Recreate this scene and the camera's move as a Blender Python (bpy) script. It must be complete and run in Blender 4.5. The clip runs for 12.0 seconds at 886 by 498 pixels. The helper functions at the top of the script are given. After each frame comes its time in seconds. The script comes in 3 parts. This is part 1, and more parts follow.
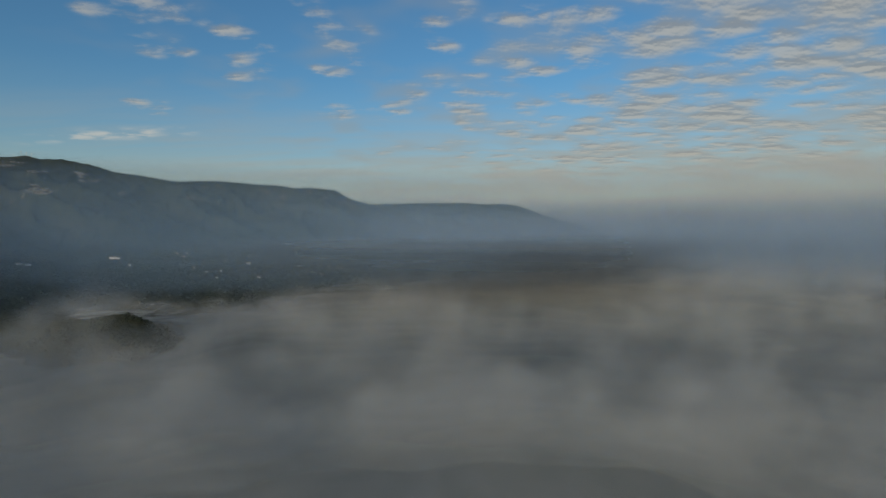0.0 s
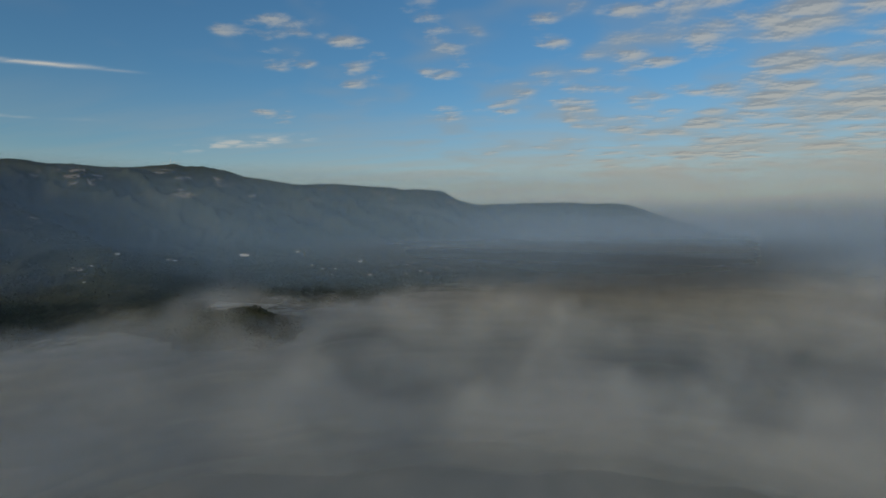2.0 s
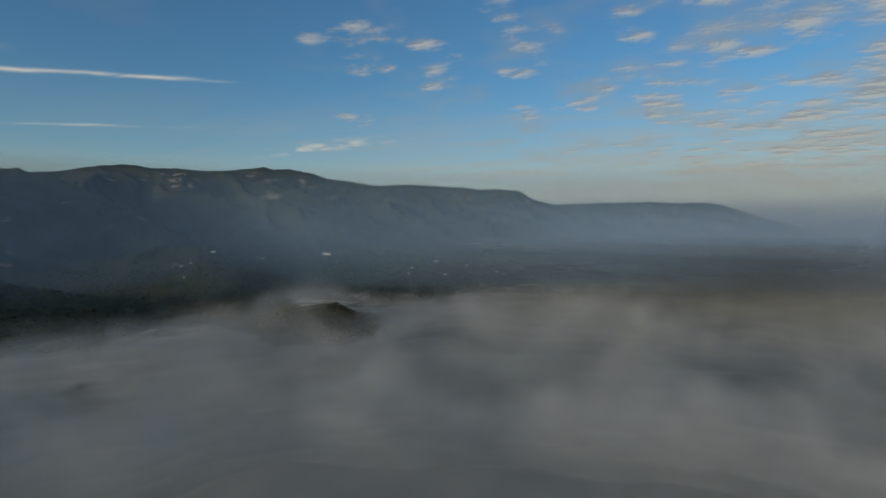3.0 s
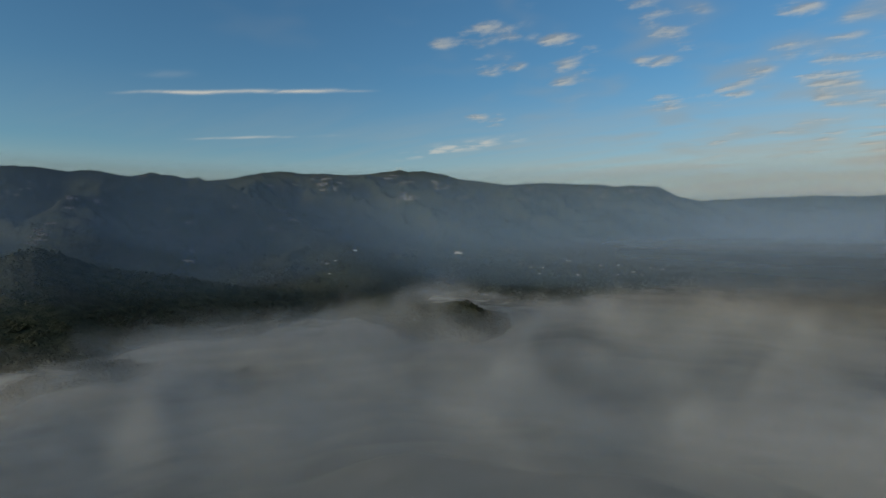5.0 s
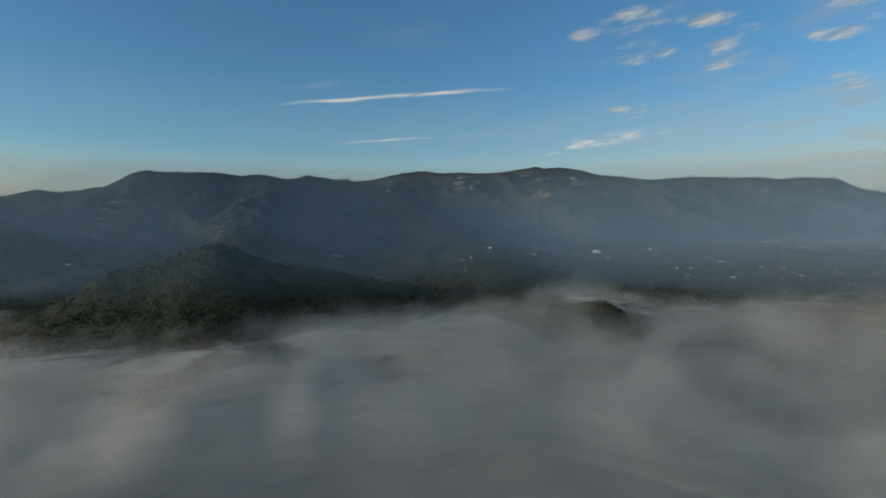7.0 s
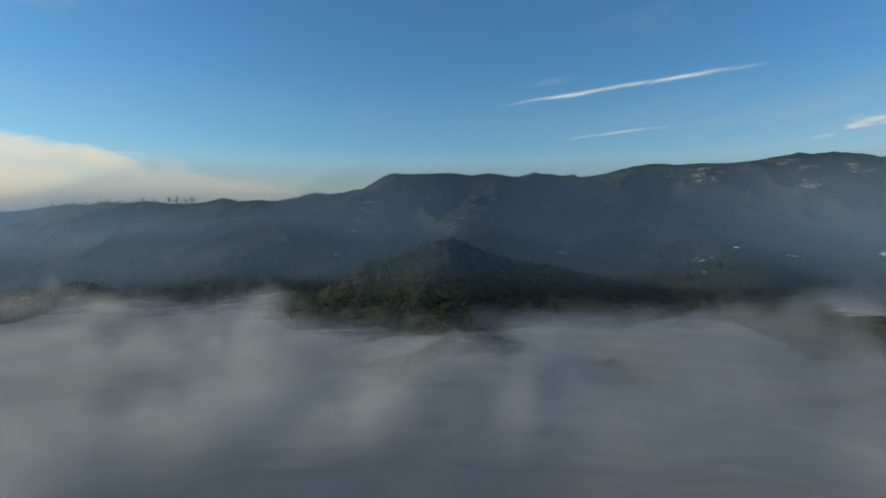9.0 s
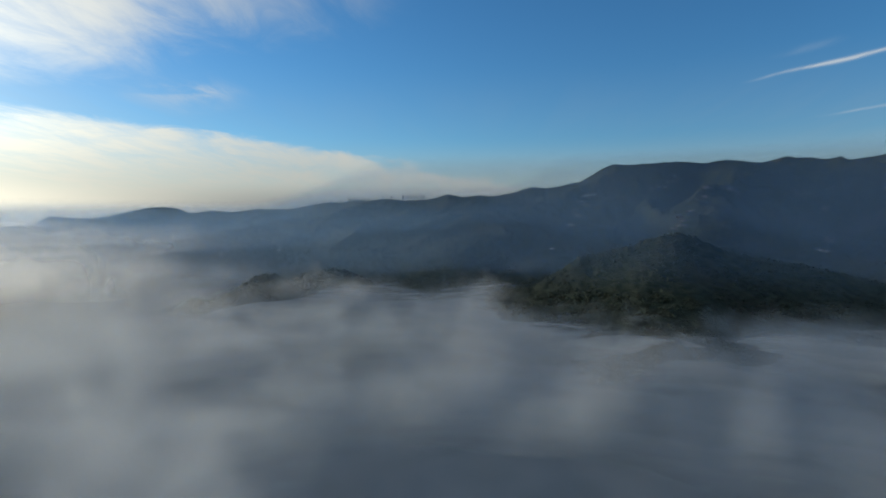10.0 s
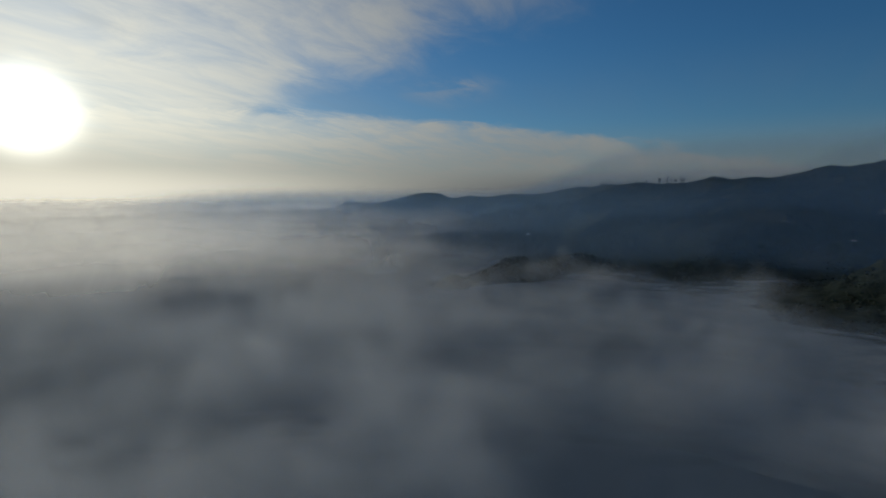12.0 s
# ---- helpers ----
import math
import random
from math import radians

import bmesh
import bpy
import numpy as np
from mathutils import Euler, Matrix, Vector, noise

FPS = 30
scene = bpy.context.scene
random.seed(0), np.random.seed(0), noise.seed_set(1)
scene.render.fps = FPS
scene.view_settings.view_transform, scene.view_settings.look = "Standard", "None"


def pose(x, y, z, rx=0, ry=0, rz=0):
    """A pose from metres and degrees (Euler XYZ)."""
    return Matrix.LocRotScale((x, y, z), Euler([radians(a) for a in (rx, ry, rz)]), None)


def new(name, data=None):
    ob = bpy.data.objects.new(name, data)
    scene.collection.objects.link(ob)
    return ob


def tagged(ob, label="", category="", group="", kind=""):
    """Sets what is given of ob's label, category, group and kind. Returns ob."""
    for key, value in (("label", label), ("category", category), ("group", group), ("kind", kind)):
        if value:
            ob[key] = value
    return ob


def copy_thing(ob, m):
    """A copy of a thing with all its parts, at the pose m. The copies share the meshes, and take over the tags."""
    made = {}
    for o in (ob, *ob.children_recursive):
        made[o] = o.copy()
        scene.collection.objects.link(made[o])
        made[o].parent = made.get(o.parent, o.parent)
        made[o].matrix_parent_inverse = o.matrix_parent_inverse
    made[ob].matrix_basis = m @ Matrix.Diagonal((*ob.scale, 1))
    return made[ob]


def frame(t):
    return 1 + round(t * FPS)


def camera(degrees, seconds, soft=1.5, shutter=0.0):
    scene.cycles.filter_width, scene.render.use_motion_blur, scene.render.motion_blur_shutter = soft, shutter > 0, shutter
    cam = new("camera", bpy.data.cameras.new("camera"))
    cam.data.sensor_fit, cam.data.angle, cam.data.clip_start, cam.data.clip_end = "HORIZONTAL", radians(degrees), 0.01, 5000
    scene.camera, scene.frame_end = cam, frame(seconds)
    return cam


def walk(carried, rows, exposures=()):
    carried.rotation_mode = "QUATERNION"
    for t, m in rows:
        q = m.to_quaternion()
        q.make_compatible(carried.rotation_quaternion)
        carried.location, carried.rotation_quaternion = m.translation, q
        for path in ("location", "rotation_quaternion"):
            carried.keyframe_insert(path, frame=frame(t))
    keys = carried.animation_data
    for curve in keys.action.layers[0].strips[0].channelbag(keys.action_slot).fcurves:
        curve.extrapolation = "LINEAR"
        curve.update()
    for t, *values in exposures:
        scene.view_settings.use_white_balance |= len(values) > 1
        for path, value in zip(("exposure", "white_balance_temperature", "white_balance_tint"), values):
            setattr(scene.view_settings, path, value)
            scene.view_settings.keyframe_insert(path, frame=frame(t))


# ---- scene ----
CAM_Z = 100.0
cam = camera(78.93, 12.0)
walk(cam, [
    (0, pose(0, 0, CAM_Z, 88.17, 0, 0.01) @ pose(0, 0, 0, 0, 0, -0.16)),
    (0.5, pose(0, 0, CAM_Z, 88.17, 0, 0.79) @ pose(0, 0, 0, 0, 0, -0.15)),
    (1, pose(0, 0, CAM_Z, 88.19, 0, 2.34) @ pose(0, 0, 0, 0, 0, -0.10)),
    (1.5, pose(0, 0, CAM_Z, 88.21, 0, 6.63) @ pose(0, 0, 0, 0, 0, -0.04)),
    (2, pose(0, 0, CAM_Z, 88.20, 0, 11.20) @ pose(0, 0, 0, 0, 0, 0.00)),
    (2.5, pose(0, 0, CAM_Z, 88.22, 0, 15.29) @ pose(0, 0, 0, 0, 0, 0.05)),
    (3, pose(0, 0, CAM_Z, 88.21, 0, 19.24) @ pose(0, 0, 0, 0, 0, 0.18)),
    (5, pose(0, 0, CAM_Z, 88.11, 0, 33.06) @ pose(0, 0, 0, 0, 0, -0.08)),
    (5.5, pose(0, 0, CAM_Z, 88.05, 0, 36.63) @ pose(0, 0, 0, 0, 0, -0.05)),
    (6, pose(0, 0, CAM_Z, 87.99, 0, 40.15) @ pose(0, 0, 0, 0, 0, 0.02)),
    (6.5, pose(0, 0, CAM_Z, 87.93, 0, 43.72) @ pose(0, 0, 0, 0, 0, 0.03)),
    (8.5, pose(0, 0, CAM_Z, 87.57, 0, 62.66) @ pose(0, 0, 0, 0, 0, 0.04)),
    (9, pose(0, 0, CAM_Z, 87.46, 0, 70.96) @ pose(0, 0, 0, 0, 0, 0.12)),
    (9.5, pose(0, 0, CAM_Z, 87.41, 0, 81.75) @ pose(0, 0, 0, 0, 0, 0.03)),
    (10, pose(0, 0, CAM_Z, 86.83, 0, 93.70) @ pose(0, 0, 0, 0, 0, -0.15)),
    (10.5, pose(0, 0, CAM_Z, 86.52, 0, 104.80) @ pose(0, 0, 0, 0, 0, -0.04)),
    (11, pose(0, 0, CAM_Z, 86.45, 0, 115.08) @ pose(0, 0, 0, 0, 0, -0.04)),
    (11.5, pose(0, 0, CAM_Z, 86.44, 0, 118.89) @ pose(0, 0, 0, 0, 0, -0.07)),
    (12, pose(0, 0, CAM_Z, 85.24, 0, 119.70) @ pose(0, 0, 0, 0, 0, -0.02)),
], exposures=[(0, 0.05, 7450, 6), (3, 0.05, 7350, 6), (5, 0.15, 7450, 5), (6.5, 0.28, 7400, 5), (8.5, 0.45, 7000, 5), (9.5, 0.4, 6300, 5),
              (10.5, -0.2, 5900, 5), (11, -0.7, 5850, 6), (12, -1.0, 5800, 6)])


# ---- world, sun ----
SUN_AZ, SUN_EL = 157.0, 7.4   # degrees; azimuth counted from +y towards -x


def nodes_of(tree):
    """Short helper: add(kind, settings, inputs) makes a node, links or sets its inputs, returns it."""
    def add(kind, settings=None, **inputs):
        n = tree.nodes.new(kind)
        for k, v in (settings or {}).items():
            setattr(n, k, v)
        for k, v in inputs.items():
            key = int(k[1:]) if k[0] == "i" and k[1:].isdigit() else k.replace("_", " ")
            if isinstance(v, bpy.types.NodeSocket):
                tree.links.new(v, n.inputs[key])
            else:
                n.inputs[key].default_value = v
        return n
    return add


def math_of(add):
    def m(op, a, b=0.0, c=0.0):
        return add("ShaderNodeMath", {"operation": op}, i0=a, i1=b, i2=c).outputs[0]
    return m


def smooth_of(add):
    def s(x, lo, hi, a=0.0, b=1.0):
        return add("ShaderNodeMapRange", {"interpolation_type": "SMOOTHSTEP"}, i0=x, i1=lo, i2=hi, i3=a, i4=b).outputs[0]
    return s


def build_world():
    world = bpy.data.worlds.new("sky")
    scene.world = world
    world.use_nodes = True
    tree = world.node_tree
    tree.nodes.clear()
    add = nodes_of(tree)
    m, s = math_of(add), smooth_of(add)
    way = add("ShaderNodeTexCoord").outputs["Generated"]
    xyz = add("ShaderNodeSeparateXYZ", None, i0=way)
    up = m("MAXIMUM", xyz.outputs[2], 0.0)
    above = add("ShaderNodeCombineXYZ", None, i0=xyz.outputs[0], i1=xyz.outputs[1], i2=m("MAXIMUM", xyz.outputs[2], 0.012)).outputs[0]
    sky = add("ShaderNodeTexSky", {"sky_type": "NISHITA", "sun_disc": False, "sun_elevation": radians(SUN_EL),
                                   "sun_rotation": radians(-SUN_AZ), "altitude": 200.0, "air_density": 1.0,
                                   "dust_density": 0.3, "ozone_density": 4.0}, Vector=above).outputs[0]
    sky = add("ShaderNodeHueSaturation", None, Saturation=1.05, Color=sky).outputs[0]
    deck = m("ADD", up, 0.12)
    px, py = m("DIVIDE", xyz.outputs[0], deck), m("DIVIDE", xyz.outputs[1], deck)
    plane = add("ShaderNodeCombineXYZ", None, i0=px, i1=py).outputs[0]
    warp = add("ShaderNodeTexNoise", None, Vector=plane, Scale=1.6, Detail=3.0).outputs["Fac"]

    def line(x, y, ax, ay, bx, by):
        """How far the point lies along and to the left of the line from a to b."""
        n = math.hypot(bx - ax, by - ay)
        ux, uy = (bx - ax) / n, (by - ay) / n
        dx, dy = m("SUBTRACT", x, ax), m("SUBTRACT", y, ay)
        along = m("ADD", m("MULTIPLY", dx, ux), m("MULTIPLY", dy, uy))
        left = m("ADD", m("MULTIPLY", dx, -uy), m("MULTIPLY", dy, ux))
        return along, left, n

    # altocumulus: small fleecy cells, in a dense field and in loose clumps beside it (azimuth, elevation)
    def fleece_at(shift):
        at = add("ShaderNodeMapping", None, Vector=plane, Location=shift, Scale=(0.85, 1.2, 1.0)).outputs[0]
        coarse = add("ShaderNodeTexNoise", None, Vector=at, Scale=6.8, Detail=6.0, Roughness=0.58, Distortion=0.25).outputs["Fac"]
        small = add("ShaderNodeTexNoise", None, Vector=at, Scale=18.0, Detail=4.0, Roughness=0.6).outputs["Fac"]
        bent = add("ShaderNodeVectorMath", {"operation": "MULTIPLY_ADD"}, i0=add("ShaderNodeTexNoise", None, Vector=at, Scale=9.0, Detail=3.0).outputs["Color"], i1=(0.09, 0.09, 0), i2=at).outputs[0]
        puff = add("ShaderNodeTexVoronoi", {"feature": "SMOOTH_F1"}, Vector=bent, Scale=7.0, Smoothness=0.4).outputs["Distance"]
        return m("ADD", m("MULTIPLY", coarse, 0.34), m("ADD", m("MULTIPLY", small, 0.32), m("MULTIPLY", m("SUBTRACT", 0.75, puff), 0.52)))
    cells = fleece_at((0.0, 0.0, 0.0))
    relief = m("SUBTRACT", cells, fleece_at((0.008, 0.02, 0.0)))
    drift = add("ShaderNodeTexNoise", None, Vector=plane, Scale=2.6, Detail=2.0).outputs["Fac"]
    clumps = 0.0
    for az, el in ((31.4, 19.2), (27.4, 20), (23.2, 21), (27.4, 16.9), (21.4, 19.2), (19.1, 17.2), (20.2, 15.5), (28.8, 11.5), (13, 21.8), (11.9, 20.2), (10.8, 18.4), (10.9, 16.5),
                   (5.3, 14.6), (3.7, 22.5), (2, 21.3), (0.8, 18.4), (5.6, 12.3), (10.8, 12.2), (-3.4, 14.6), (-1.9, 12.7), (-7.5, 20.8), (-8.1, 18.7), (-8.7, 16.3),
                   (-15.5, 21), (-16, 19), (-14.4, 17.3), (-20.3, 17.5), (-21.4, 15.2), (-22.4, 19.5), (-28.6, 19), (-28.2, 15.8), (-32.7, 15)):
        a, e = radians(az), radians(el)
        d = math.sin(e) + 0.12
        off = add("ShaderNodeVectorMath", {"operation": "DISTANCE"}, i0=plane, i1=(-math.sin(a) * math.cos(e) / d, math.cos(a) * math.cos(e) / d, 0)).outputs["Value"]
        clumps = m("MAXIMUM", clumps, s(off, 0.075 / d, 0.0))
    region = s(m("ADD", m("MULTIPLY", px, 0.93), m("MULTIPLY", py, 0.03)), 0.0, 1.1)
    loose = m("MULTIPLY", m("MULTIPLY", s(px, -1.7, 0.4), s(drift, 0.42, 0.66)), 0.11)
    cover = m("ADD", m("MAXIMUM", m("MULTIPLY", clumps, 0.2), loose), m("MULTIPLY", region, m("ADD", 0.07, m("MULTIPLY", drift, 0.2))))
    fleece = m("MULTIPLY", s(m("ADD", cells, cover), 0.51, 0.86), s(cover, 0.015, 0.09))
    fleece = m("MULTIPLY", fleece, s(up, 0.04, 0.13))
    thin = m("MULTIPLY", s(m("ADD", drift, m("MULTIPLY", px, 0.06)), 0.4, 0.8, 0.0, 0.5), s(px, -2.2, -0.4))
    band_at = add("ShaderNodeMapping", None, Vector=plane, Scale=(0.35, 1.3, 1.0)).outputs[0]
    band = add("ShaderNodeTexNoise", None, Vector=band_at, Scale=2.4, Detail=6.0, Roughness=0.6, Distortion=0.4).outputs["Fac"]
    pale = m("MULTIPLY", m("MULTIPLY", s(px, -4.5, 0.6), s(up, 0.27, 0.1)), s(band, 0.3, 0.7, 0.35, 0.8))
    # a thin veil of cirrostratus on the sunny side
    _, left1, _ = line(px, py, -5.16, 0.09, -2.63, -2.2)
    ragged = m("MULTIPLY", m("SUBTRACT", warp, 0.5), 1.3)
    fibre_at = add("ShaderNodeMapping", None, Vector=plane, Rotation=(0, 0, radians(-35)), Scale=(1.0, 4.5, 1.0)).outputs[0]
    fibre = add("ShaderNodeTexNoise", None, Vector=fibre_at, Scale=1.8, Detail=6.0, Roughness=0.6, Distortion=0.6).outputs["Fac"]
    ripple_at = add("ShaderNodeMapping", None, Vector=plane, Rotation=(0, 0, radians(50)), Scale=(1.0, 1.7, 1.0)).outputs[0]
    ripple = add("ShaderNodeTexNoise", None, Vector=ripple_at, Scale=1.5, Detail=8.0, Roughness=0.62, Distortion=0.7).outputs["Fac"]
    edge1 = m("ADD", m("MULTIPLY", ragged, 0.5), m("MULTIPLY", m("SUBTRACT", ripple, 0.5), 0.7))
    veil1 = s(m("ADD", m("MULTIPLY", left1, -1.0), edge1), -0.06, 0.28)
    _, left2, _ = line(px, py, -1.84, -0.6, -2.15, -1.75)
    veil2 = s(m("ADD", left2, edge1), -0.3, 0.4)
    veil2 = m("MULTIPLY", veil2, s(py, -0.1, -0.8))
    veil = m("MAXIMUM", veil1, m("MULTIPLY", veil2, 0.85))
    veil = m("MULTIPLY", m("MULTIPLY", veil, s(ripple, 0.33, 0.64, 0.62, 1.0)), s(fibre, 0.3, 0.65, 0.82, 1.0))

    # three long streaks of cirrus
    def streak(ax, ay, bx, by, width, bend):
        along, left, n = line(px, py, ax, ay, bx, by)
        left = m("ADD", left, m("MULTIPLY", m("SUBTRACT", warp, 0.5), bend))
        left = m("DIVIDE", left, width)
        core = m("POWER", 2.718, m("MULTIPLY", m("MULTIPLY", left, left), -1.0))
        ends = m("MULTIPLY", s(along, -0.05, 0.35), s(along, n + 0.04, n - 0.2))
        return m("MULTIPLY", m("MULTIPLY", core, ends), s(fibre, 0.3, 0.62, 0.3, 1.0))
    cirrus = m("MAXIMUM", streak(-2.66, 1.27, -1.78, 1.95, 0.021, 0.16),
               m("MAXIMUM", m("MULTIPLY", streak(-3.12, 1.88, -2.57, 2.31, 0.022, 0.1), 0.6),
                 m("MULTIPLY", m("MULTIPLY", streak(-2.5, 3.1, -1.38, 3.09, 0.09, 0.4), s(cells, 0.38, 0.6)), 0.9)))
    wisps = m("MAXIMUM", m("MULTIPLY", streak(-2.36, 1.22, -2.16, 1.36, 0.035, 0.25), 0.5), m("MULTIPLY", streak(-1.92, 1.86, -1.68, 2.02, 0.016, 0.05), 0.7))
    wisps = m("MAXIMUM", wisps, m("MULTIPLY", m("MULTIPLY", streak(-2.74, -1.8, -2.6, -1.15, 0.13, 0.5), s(ripple, 0.35, 0.6)), 0.7))
    wisps = m("MAXIMUM", wisps, m("MULTIPLY", streak(-2.55, 2.33, -2.3, 2.45, 0.03, 0.1), 0.25))
    cirrus = m("MAXIMUM", cirrus, wisps)

    # light of the veiled sun
    sun = Vector((-math.sin(radians(SUN_AZ)) * math.cos(radians(SUN_EL)), math.cos(radians(SUN_AZ)) * math.cos(radians(SUN_EL)), math.sin(radians(SUN_EL))))
    near = add("ShaderNodeVectorMath", {"operation": "DOT_PRODUCT"}, i0=way, i1=sun).outputs["Value"]
    near = m("MAXIMUM", near, 0.0)
    glow = m("MULTIPLY", m("POWER", near, 8.0), 7.5)

    def mix(fac, a, b, kind="MIX"):
        return add("ShaderNodeMix", {"data_type": "RGBA", "blend_type": kind, "clamp_factor": True}, i0=fac, i6=a, i7=b).outputs[2]
    haze_lit = add("ShaderNodeVectorMath", {"operation": "SCALE"}, i0=(1.0, 0.86, 0.56), Scale=m("MULTIPLY", m("POWER", near, 16.0), 2.6)).outputs[0]
    disc = add("ShaderNodeVectorMath", {"operation": "SCALE"}, i0=(1.0, 0.9, 0.7), Scale=m("MULTIPLY", m("POWER", near, 1100.0), 60.0)).outputs[0]
    lit = add("ShaderNodeVectorMath", {"operation": "SCALE"}, i0=(1.0, 0.86, 0.62), Scale=glow).outputs[0]
    fleece_colour = mix(s(relief, -0.07, 0.07), (1.55, 1.7, 1.95, 1), (2.7, 2.75, 2.8, 1))
    colour = mix(thin, sky, (1.75, 1.85, 1.95, 1))
    colour = mix(pale, colour, (2.15, 2.15, 2.12, 1))
    colour = mix(m("MULTIPLY", fleece, 0.72), colour, fleece_colour)
    colour = mix(m("MULTIPLY", cirrus, 0.75), colour, (3.6, 3.6, 3.6, 1))
    veil_colour = mix(1.0, (3.7, 3.45, 3.0, 1), lit, "ADD")
    colour = mix(m("MULTIPLY", veil, 0.88), colour, veil_colour)
    colour = mix(1.0, colour, haze_lit, "ADD")
    colour = mix(1.0, colour, disc, "ADD")
    # pale haze along the horizon, greyer at its foot
    colour = mix(s(up, 0.15, 0.05, 0.0, 0.6), colour, mix(0.5, (2.35, 2.25, 2.05, 1), lit, "ADD"))
    colour = mix(s(up, 0.07, 0.022, 0.0, 0.9), colour, mix(1.0, mix(0.6, (1.15, 1.2, 1.25, 1), lit, "ADD"), lit, "ADD"))
    back = add("ShaderNodeBackground", None, Color=colour, Strength=0.15).outputs[0]
    out = add("ShaderNodeOutputWorld")
    tree.links.new(back, out.inputs[0])


build_world()
sun_data = bpy.data.lights.new("sun", "SUN")
sun_data.energy, sun_data.angle, sun_data.color = 2.8, radians(5.0), (1.0, 0.87, 0.7)
new("sun", sun_data).matrix_world = pose(0, 0, 900, 90 - SUN_EL, 0, SUN_AZ + 180)
scene.cycles.transparent_max_bounces = 96


# ---- noise on the plan ----
def perlin(x, y, seed=0):
    xi, yi = np.floor(x).astype(np.int64), np.floor(y).astype(np.int64)
    xf, yf = x - xi, y - yi
    u, v = xf * xf * xf * (xf * (xf * 6 - 15) + 10), yf * yf * yf * (yf * (yf * 6 - 15) + 10)

    def corner(i, j):
        h = ((xi + i) * 374761393 + (yi + j) * 668265263 + seed * 1274126177) & 0xFFFFFFFF
        h = ((h ^ (h >> 13)) * 1103515245) & 0xFFFFFFFF
        a = (h ^ (h >> 16)) % 4096 * (2 * np.pi / 4096)
        return np.cos(a) * (xf - i) + np.sin(a) * (yf - j)
    lo = corner(0, 0) * (1 - u) + corner(1, 0) * u
    hi = corner(0, 1) * (1 - u) + corner(1, 1) * u
    return (lo * (1 - v) + hi * v) * 1.5


def fbm(x, y, size, octaves=4, seed=0):
    total, amp = np.zeros_like(x), 1.0
    for k in range(octaves):
        total += amp * perlin(x / size * 2 ** k + 17.3 * k, y / size * 2 ** k - 9.1 * k, seed + k)
        amp *= 0.5
    return total


def ridged(x, y, size, octaves=4, seed=0):
    total, amp, weight = np.zeros_like(x), 1.0, 1.0
    for k in range(octaves):
        n = 1 - np.abs(perlin(x / size * 2 ** k + 31.7 * k, y / size * 2 ** k + 5.3 * k, seed + k))
        n = n * n * weight
        total += amp * n
        weight, amp = np.clip(n * 1.6, 0, 1), amp * 0.5
    return total / 1.6


def step(x, lo, hi):
    t = np.clip((x - lo) / (hi - lo), 0, 1)
    return t * t * (3 - 2 * t)


# ---- the lie of the land ----
# crest of the far range: azimuth, angle above the eye, distance
FAR = [(-60, -1.5, 4500), (-20, -1.2, 4600), (-12, 1.2, 4650), (-8, 2.7, 4700), (-6.3, 2.94, 4700), (-4, 2.89, 4650), (-2.2, 3.08, 4650), (1.4, 3.04, 4600), (4.1, 3.04, 4500), (5.6, 2.8, 4300),
       (7.7, 2.91, 3900), (9.7, 3.43, 3800), (10.9, 4.18, 3760), (11.5, 4.41, 3750), (14, 4.6, 3650), (15.2, 4.46, 3620), (16.5, 4.67, 3600), (20.8, 4.95, 3500), (22.7, 5.06, 3450),
       (26.4, 4.87, 3370), (29, 5.23, 3300), (31.4, 5.55, 3250), (33.1, 6.06, 3200), (35.3, 6.39, 3170), (36.6, 6.3, 3160), (37.7, 6.48, 3150), (40.6, 6.02, 3120), (43.3, 5.84, 3100),
       (45.5, 5.98, 3060)]
FAR += [(47.6, 5.87, 3030), (49, 6.07, 3010), (51.2, 5.98, 2990), (54, 5.3, 2970), (57, 4.9, 2950), (64, 4.0, 2900), (80, 1.0, 2900), (190, -2, 2900)]
# the nearer mass, which runs down to the valley on one side and towards the sun on the other
NEAR = [(33, -5.0, 1050), (36, -3.3, 1150), (41.6, -2.3, 1300), (45, -0.2, 1650), (50, 2.3, 1950), (55, 4.7, 2150), (56.8, 5.0, 2250), (57.5, 5.3, 2250), (58.4, 5.13, 2240), (61.5, 5.55, 2200),
        (63.3, 5.02, 2180), (66.2, 5.5, 2150), (67.9, 5.25, 2120), (70.1, 5.55, 2090), (75.1, 5.38, 2020), (76, 5.53, 2000), (77.1, 5.2, 1995), (79.6, 3.68, 1980), (82.9, 3.2, 1960), (84.4, 3.36, 1950),
        (86, 2.85, 1930), (88.5, 2.38, 1900), (89.8, 2.53, 1900), (91.6, 2.32, 1900), (93.1, 2.65, 1900), (95.6, 2.05, 1910), (98, 2.02, 1940)]
NEAR += [(99.6, 2.2, 1960), (101.3, 1.95, 2000), (103.2, 2.05, 2050), (104.5, 1.7, 2080), (105.5, 1.82, 2110), (108.1, 1.35, 2250), (109.9, 0.98, 2350), (112.5, 1.1, 2450), (114.9, 0.69, 2600),
         (116.9, 0.94, 2750), (118.7, 0.58, 2850), (119.9, 1.12, 2900), (121.1, 1.24, 2950), (122.6, 1.12, 2980), (125.3, 0.4, 3020), (127.1, 0.1, 3050), (129.7, 0.34, 3080), (131.5, -0.42, 3090),
         (134.6, -1.11, 3100), (137.9, -1.72, 3100), (142.2, -2.28, 3100), (145, -2.9, 3100), (152, -3.6, 3000), (190, -3.8, 3000)]
